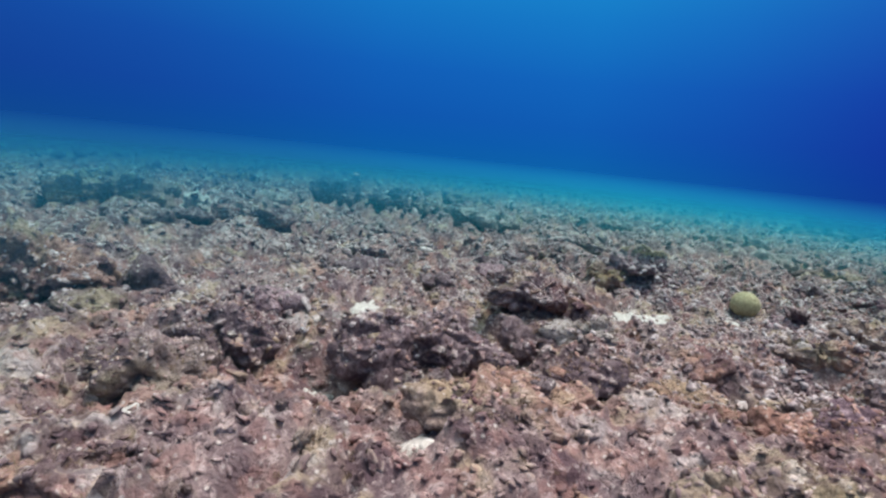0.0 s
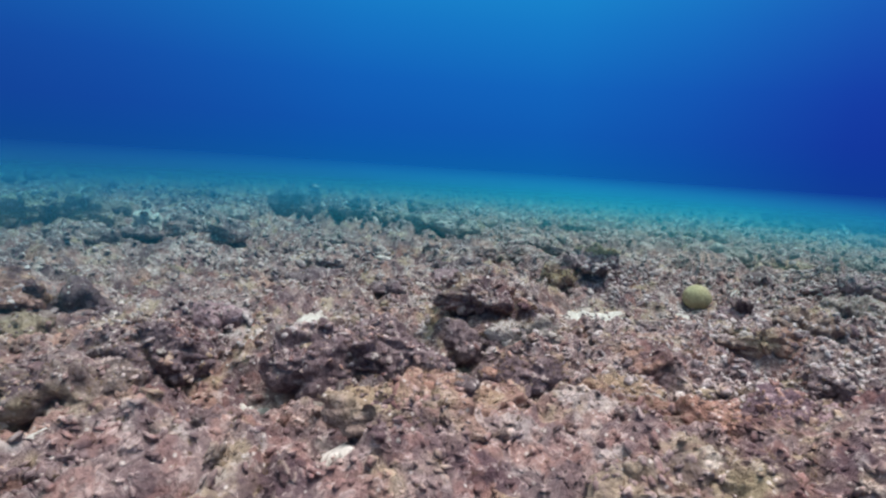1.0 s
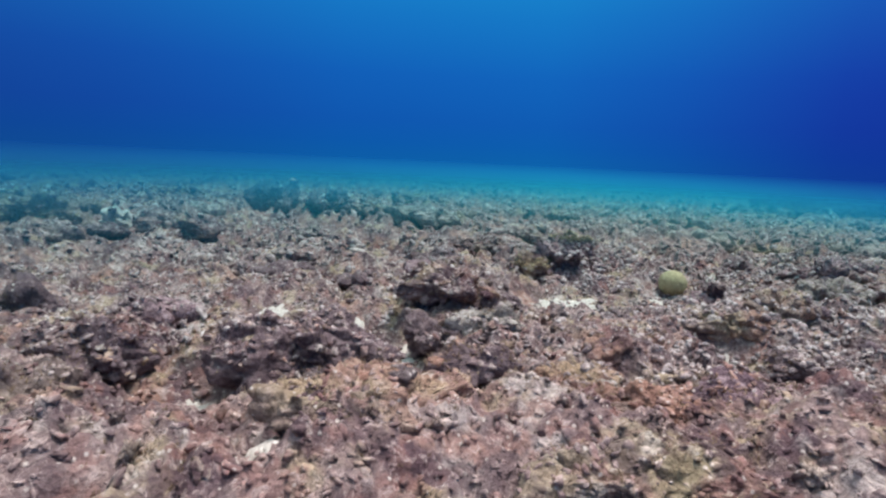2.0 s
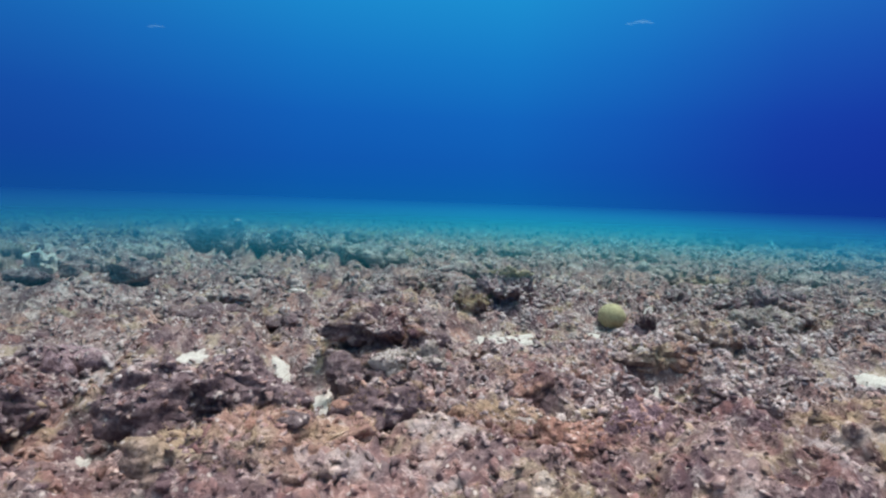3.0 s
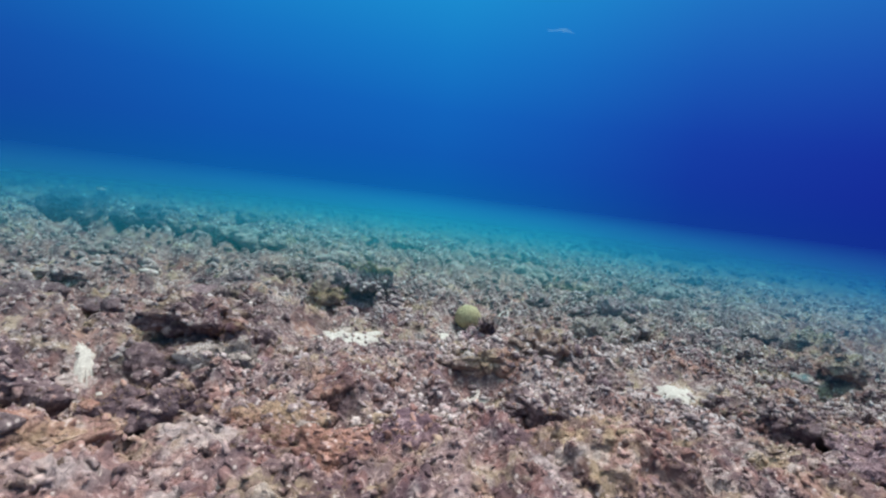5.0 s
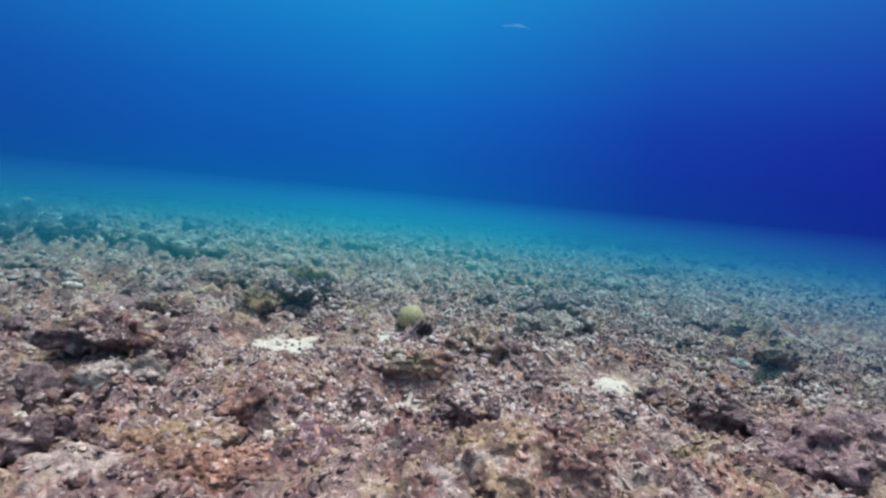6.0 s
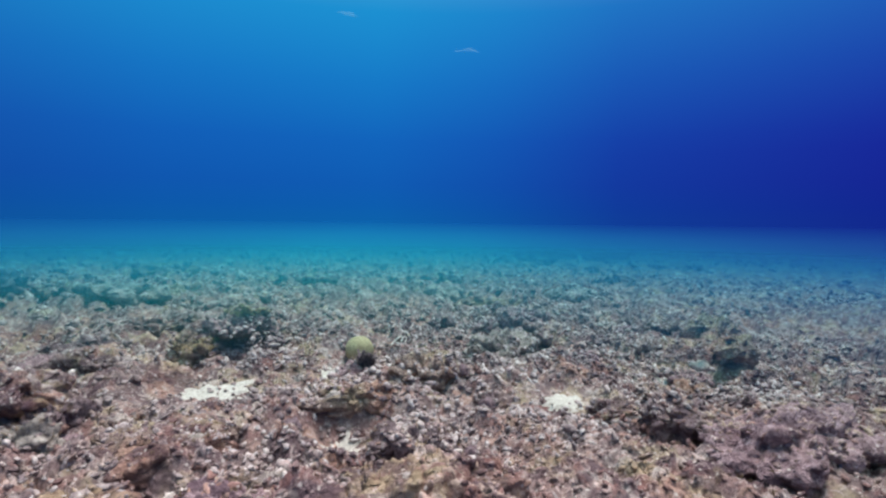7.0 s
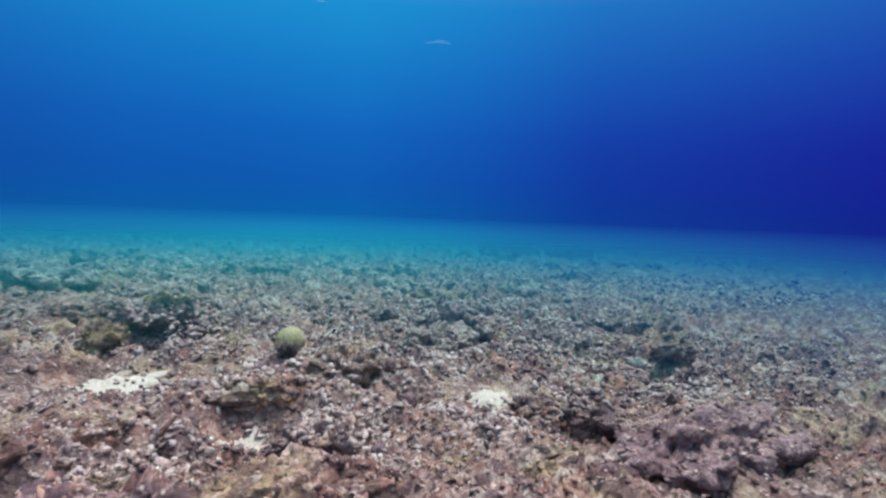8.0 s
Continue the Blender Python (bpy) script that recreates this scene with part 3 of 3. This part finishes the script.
while k < 40:
    y = 3.6 + 8.5 * rs.random_sample() ** 1.2
    x = 1.0 + (rs.random_sample() * 2 - 0.85) * 0.95 * y
    if min(math.hypot(x - p, y - q) for p, q in ((1.6, 4.0), (2.4, 3.9), (1.5, 3.45), (2.5, 4.1), (-1.2, 6.6))) < 0.6:
        continue
    r = rs.uniform(0.10, 0.24) * (0.8 + 0.06 * y)
    material, label = LOOKS[rs.randint(0, 4)]
    rock("rock", label, x, y, (r * rs.uniform(1.0, 1.7), r, r * rs.uniform(0.4, 0.65)), material, rs.uniform(-30, 30), 300 + k, 0.45, detail=5, group="rocks on the rubble field")
    k += 1

# knobby dark and mauve rocks low among the nearer rubble
DUSKY = [(DARK_ROCK, "low dark purple rock among pale rubble"), (MAUVE_ROCK, "low mauve knobby rock among rubble"),
         (UMBER_ROCK, "low umber overgrown rock among rubble")]
k = 0
while k < 36:
    x, y = rs.uniform(-2.2, 5.4), rs.uniform(2.15, 4.9)
    r = rs.uniform(0.06, 0.13)
    if sandy(np.array([x]), np.array([y]))[0] > 0.0 or math.hypot(x - 2.5, y - 4.0) < 0.5 or math.hypot(x - 1.6, y - 4.0) < 0.6:
        continue
    material, label = DUSKY[k % 3]
    rock("rock", label, x, y, (r * rs.uniform(1.1, 1.7), r, r * rs.uniform(0.45, 0.7)), material, rs.uniform(-30, 30), 400 + k, 0.40, detail=4, group="dusky rocks in the rubble")
    k += 1

# rock with a cap of shaggy olive algae
alga_rock = rock("rock", "purple-brown overhanging rock capped with shaggy olive algae", 1.64, 4.12, (0.27, 0.22, 0.17), MAUVE_ROCK, 0, 40, 0.25, detail=6, wild=0.25)
for p in alga_rock.data.vertices:
    facing = min(1.0, max(0.0, (-p.co.y - 0.03) / 0.10)) * min(1.0, max(0.0, (p.co.x + 0.20) / 0.10))
    p.co.y += 0.13 * facing * math.exp(-((p.co.z - 0.01) / 0.05) ** 2)
fur("algae", alga_rock, 2600, 0.022, 5, OLIVE_ALGA, "shaggy olive-brown algae", low=0.72)
drape = rock("rock", "low rock shoulder draped in olive-brown algae", 1.38, 4.04, (0.18, 0.16, 0.12), BROWN_ROCK, 10, 41, 0.38, detail=5, wild=0.3)
fur("algae", drape, 1500, 0.022, 6, OLIVE_ALGA, "shaggy olive-brown algae")

# round green coral head
v, f = BALLS[5]
o = Vector((2, 5, 1))
w = np.array([p * (1 + 0.05 * noise.noise(Vector(p) * 1.5 + o) + 0.018 * abs(noise.noise(Vector(p) * 9 + o))) for p in v])
head = new("brain_coral", smooth(mesh_of("brain_coral", w * np.array((0.108, 0.105, 0.102)), f)))
head.data.materials.append(GREEN_CORAL)
head.location = (2.50, 4.05, -0.055)
tagged(head, "round pale green coral head on the seabed", "coral")

# dark spiky tuft standing in for a black sea urchin by the coral head
v, f = blades(160, 0.05, 0.10, random.Random(9), 0.9)
clump = new("algae_clump", mesh_of("algae_clump", v, f))
clump.data.materials.append(DARK_ROCK)
clump.location = (2.37, 3.27, float(bed(np.array([2.37]), np.array([3.27]))[0]))
tagged(clump, "small blackish spiky sea urchin on rubble", "algae")

# small round purple sponges
v, f = BALLS[3]
for x, y, r in ((2.92, 2.66, 0.042), (1.86, 2.62, 0.045), (2.92, 3.02, 0.040), (2.62, 2.20, 0.030)):
    w = knobby(v, x * 7, 0.2, 0.35, 0.35) * np.array((r, r, r * 0.85))
    ob = new("sponge", smooth(mesh_of("sponge", w, f)))
    ob.data.materials.append(PURPLE)
    ob.location = (x, y, float(bed(np.array([x]), np.array([y]))[0]) + 0.45 * r)
    tagged(ob, "small rounded dull purple sponge on rubble", "sponge", "purple sponges")


def twig(x, y, turn, seed):
    """A thin forked bit of dead branching coral lying on the rubble."""
    rng = random.Random(seed)
    curve = bpy.data.curves.new("coral_twig", "CURVE")
    curve.dimensions, curve.bevel_depth, curve.bevel_resolution = "3D", 0.007, 2
    for start, way, steps in ((0.0, 0.0, 7), (0.10, 0.9, 4), (0.06, -0.8, 3)):
        line = curve.splines.new("POLY")
        line.points.add(steps - 1)
        a, px, py = way, start, 0.0
        for k in range(steps):
            line.points[k].co = (px, py, 0.012 * math.sin(1.3 * k + seed), 1)
            line.points[k].radius = 1.15 - 0.8 * k / steps
            a += rng.uniform(-0.5, 0.5)
            px, py = px + 0.035 * math.cos(a), py + 0.035 * math.sin(a)
    holder = bpy.data.objects.new("coral_twig", curve)
    me = bpy.data.meshes.new_from_object(holder)
    bpy.data.objects.remove(holder)
    ob = new("coral_twig", smooth(me))
    me.materials.clear()
    me.materials.append(BLEACHED)
    ob.matrix_world = pose(x, y, float(bed(np.array([x]), np.array([y]))[0]) + 0.03, 12, -8, turn)
    tagged(ob, "thin white forked coral twig lying on rubble", "dead coral", "coral twigs")


for x, y, turn, seed in ((4.70, 4.05, -60, 1), (2.72, 3.95, 20, 2), (1.04, 4.62, 10, 3)):
    twig(x, y, turn, seed)

# bleached slabs and lumps
for x, y, half, turn, seed, label in (
        (4.48, 3.00, (0.08, 0.06, 0.05), 30, 42, "white broken coral lump on rubble"),
        (4.84, 2.98, (0.07, 0.05, 0.04), -30, 43, "pale coral lump on rubble"),
        (-2.24, 4.92, (0.12, 0.09, 0.09), 0, 44, "white coral lump on brown rubble"),
        (4.22, 4.12, (0.10, 0.08, 0.06), 60, 45, "pale yellowish coral lump on rubble"),
        (3.95, 4.05, (0.08, 0.06, 0.05), 0, 46, "pale coral lump on grey rubble")):
    ob = rock("coral_lump", label, x, y, half, BLEACHED, turn, seed, 0.1, category="dead coral", detail=5, big=0.9)
    ob.location.z = float(bed(np.array([x]), np.array([y]))[0]) + half[2] * 0.45


# ---- sand in the hollows ----
for k, (cx, cy, rx, ry, turn) in enumerate(SANDS):
    a = np.linspace(0, 2 * np.pi, 48, endpoint=False)
    rings = np.linspace(0.0, 1.25, 14)[1:]
    c, s = math.cos(radians(turn)), math.sin(radians(turn))
    wob = 1 + 0.5 * grad(np.cos(a) * 1.7 + k * 5, np.sin(a) * 1.7, 71) + 0.45 * grad(np.cos(a) * 4 + k, np.sin(a) * 4, 72)
    u, w = (rings[:, None] * np.cos(a) * wob * rx).ravel(), (rings[:, None] * np.sin(a) * wob * ry).ravel()
    px, py = np.concatenate([[cx], cx + u * c - w * s]), np.concatenate([[cy], cy + u * s + w * c])
    edge = np.concatenate([[0], np.repeat(rings, 48)])
    pz = swell(px, py) - 0.030 + 0.008 * grad(px * 9, py * 9, 73) - 0.09 * np.clip(edge - 0.6, 0, 1) ** 1.5
    tris = [(0, 1 + i, 1 + (i + 1) % 48) for i in range(48)]
    for r in range(len(rings) - 1):
        b = 1 + r * 48
        for i in range(48):
            j = (i + 1) % 48
            tris += [(b + i, b + 48 + i, b + 48 + j), (b + i, b + 48 + j, b + j)]
    ob = new("sand_patch", smooth(mesh_of("sand_patch", np.stack([px, py, pz], 1), np.array(tris))))
    ob.data.materials.append(SAND)
    tagged(ob, "patch of pale coral sand in a hollow", "sand", "sand patches", "structure")


# ---- rubble, turf and loose stones ----
def turns(n, rs, tip):
    """n random turns about the upright, tipped by up to about that much, as matrices."""
    spin = rs.uniform(0, np.pi, n)
    q = np.stack([np.cos(spin), tip * rs.uniform(-1, 1, n), tip * rs.uniform(-1, 1, n), np.sin(spin)], 1)
    q /= np.linalg.norm(q, axis=1)[:, None]
    a, b, c, d = q.T
    return np.stack([1 - 2 * (c * c + d * d), 2 * (b * c - a * d), 2 * (b * d + a * c), 2 * (b * c + a * d), 1 - 2 * (b * b + d * d), 2 * (c * d - a * b),
                     2 * (b * d - a * c), 2 * (c * d + a * b), 1 - 2 * (b * b + c * c)], 1).reshape(n, 3, 3)


def scatter(name, label, count, box, sizes, detail, seed, material):
    """Many broken bits of coral strewn over a stretch of the seabed, joined."""
    rs = np.random.RandomState(seed)
    v, f = BALLS[detail]
    kinds = [knobby(v, 100 + seed * 10 + k, 0.6, 0.7, 0.35) for k in range(8)]
    x, y = rs.uniform(box[0], box[1], count), rs.uniform(box[2], box[3], count)
    keep = ((sandy(x, y) < 0.45) | (rs.random_sample(count) < 0.22)) & (grad(x * 1.7, y * 1.7, 81) + rs.uniform(-0.7, 0.7, count) > -0.25)
    x, y = x[keep], y[keep]
    n = len(x)
    size = np.exp(rs.uniform(math.log(sizes[0]), math.log(sizes[1]), n))
    shape = size[:, None] * np.stack([rs.uniform(0.8, 1.7, n), rs.uniform(0.7, 1.1, n), rs.uniform(0.4, 0.8, n)], 1)
    spin = turns(n, rs, 0.5)
    which = rs.randint(0, 8, n)
    top, low = crown(x, y), bed(x, y)
    bare = (top > low + 0.04) & (rs.random_sample(n) < 0.2)
    top[bare] = low[bare]
    z = np.maximum(top, np.where(sandy(x, y) > 0.6, swell(x, y) - 0.028, -9)) - 0.12 * size
    verts = np.einsum("nij,nvj->nvi", spin, np.stack(kinds)[which] * shape[:, None, :]) + np.stack([x, y, z], 1)[:, None, :]
    faces = f[None, :, :] + (np.arange(n) * len(v))[:, None, None]
    ob = new(name, smooth(mesh_of(name, verts.reshape(-1, 3), faces.reshape(-1, 3))))
    ob.data.materials.append(material)
    return tagged(ob, label, "rubble", kind="stuff")


scatter("coral_rubble", "broken brown and pale coral bits over the seabed", 24000, (-2.0, 5.2, 0.7, 2.5), (0.005, 0.015), 1, 1, RUBBLE)
scatter("coral_rubble", "broken grey and pale coral bits over the seabed", 20000, (-2.4, 6.2, 1.9, 4.5), (0.007, 0.019), 1, 5, PALE_RUBBLE)
scatter("coral_rubble", "lumps of brown and mauve coral over the seabed", 2600, (-2.4, 6.0, 0.8, 2.6), (0.010, 0.022), 2, 2, RUBBLE)
scatter("coral_rubble", "lumps of grey and pale coral over the seabed", 3200, (-2.6, 6.4, 2.0, 5.0), (0.012, 0.028), 2, 6, PALE_RUBBLE)
scatter("coral_rubble", "chalky grey broken coral bits over the seabed", 15000, (1.5, 4.9, 2.0, 5.2), (0.008, 0.024), 1, 7, CHALK_RUBBLE)
scatter("coral_rubble", "grey-brown coral bits over the middle distance", 14000, (-5.5, 9.5, 4.2, 9.0), (0.014, 0.045), 1, 3, PALE_RUBBLE)
scatter("coral_rubble", "grey-brown coral bits over the far seabed", 6000, (-9, 18, 8.5, 17), (0.04, 0.12), 1, 4, PALE_RUBBLE)


def turf(name, label, count, box, tall, seed, material):
    """Short fuzzy tufts over a stretch of the seabed, joined."""
    rs = np.random.RandomState(seed)
    rng = random.Random(seed)
    kinds = [blades(11, 0.022, 0.03, rng, 0.9) for k in range(6)]
    x, y = rs.uniform(box[0], box[1], count), rs.uniform(box[2], box[3], count)
    keep = (sandy(x, y) < 0.3) & (grad(x * 2.1 + 9, y * 2.1, 83) + rs.uniform(-0.4, 0.4, count) > 0.0)
    x, y = x[keep], y[keep]
    n = len(x)
    a, size = rs.uniform(0, 6.283, n), rs.uniform(tall[0], tall[1], n) / 0.03
    f = kinds[0][1]
    v = np.stack([k[0] for k in kinds])[rs.randint(0, 6, n)] * size[:, None, None]
    c, s = np.cos(a)[:, None], np.sin(a)[:, None]
    verts = np.stack([v[:, :, 0] * c - v[:, :, 1] * s + x[:, None], v[:, :, 0] * s + v[:, :, 1] * c + y[:, None], v[:, :, 2] + crown(x, y)[:, None]], 2)
    faces = f[None, :, :] + (np.arange(n) * v.shape[1])[:, None, None]
    ob = new(name, mesh_of(name, verts.reshape(-1, 3), faces.reshape(-1, 4)))
    ob.data.materials.append(material)
    return tagged(ob, label, "algae", kind="stuff")


turf("algae_turf", "short brown algae turf on the rubble", 5000, (-2.2, 5.2, 0.8, 4.2), (0.008, 0.016), 6, ALGA)

rs = np.random.RandomState(12)
stone_meshes = []
for k in range(10):
    v, f = BALLS[3]
    me = mesh_of("stone", knobby(v, 60 + k, 0.7, 0.6, 0.5), f)
    me.materials.append(STONE)
    stone_meshes.append(me)
count = 0
while count < 260:
    x, y = rs.uniform(-1.6, 4.2), rs.uniform(0.95, 3.2)
    if sandy(np.array([x]), np.array([y]))[0] > 0.2:
        continue
    ob = new("stone", stone_meshes[count % 10])
    ob.parent = seabed
    size = math.exp(rs.uniform(math.log(0.012), math.log(0.026)))
    ob.location = (x, y, float(bed(np.array([x]), np.array([y]))[0]) + 0.2 * size)
    ob.rotation_euler = tuple(rs.uniform(0, 6.28, 3))
    ob.scale = (size * rs.uniform(0.9, 1.7), size, size * rs.uniform(0.6, 0.9))
    count += 1
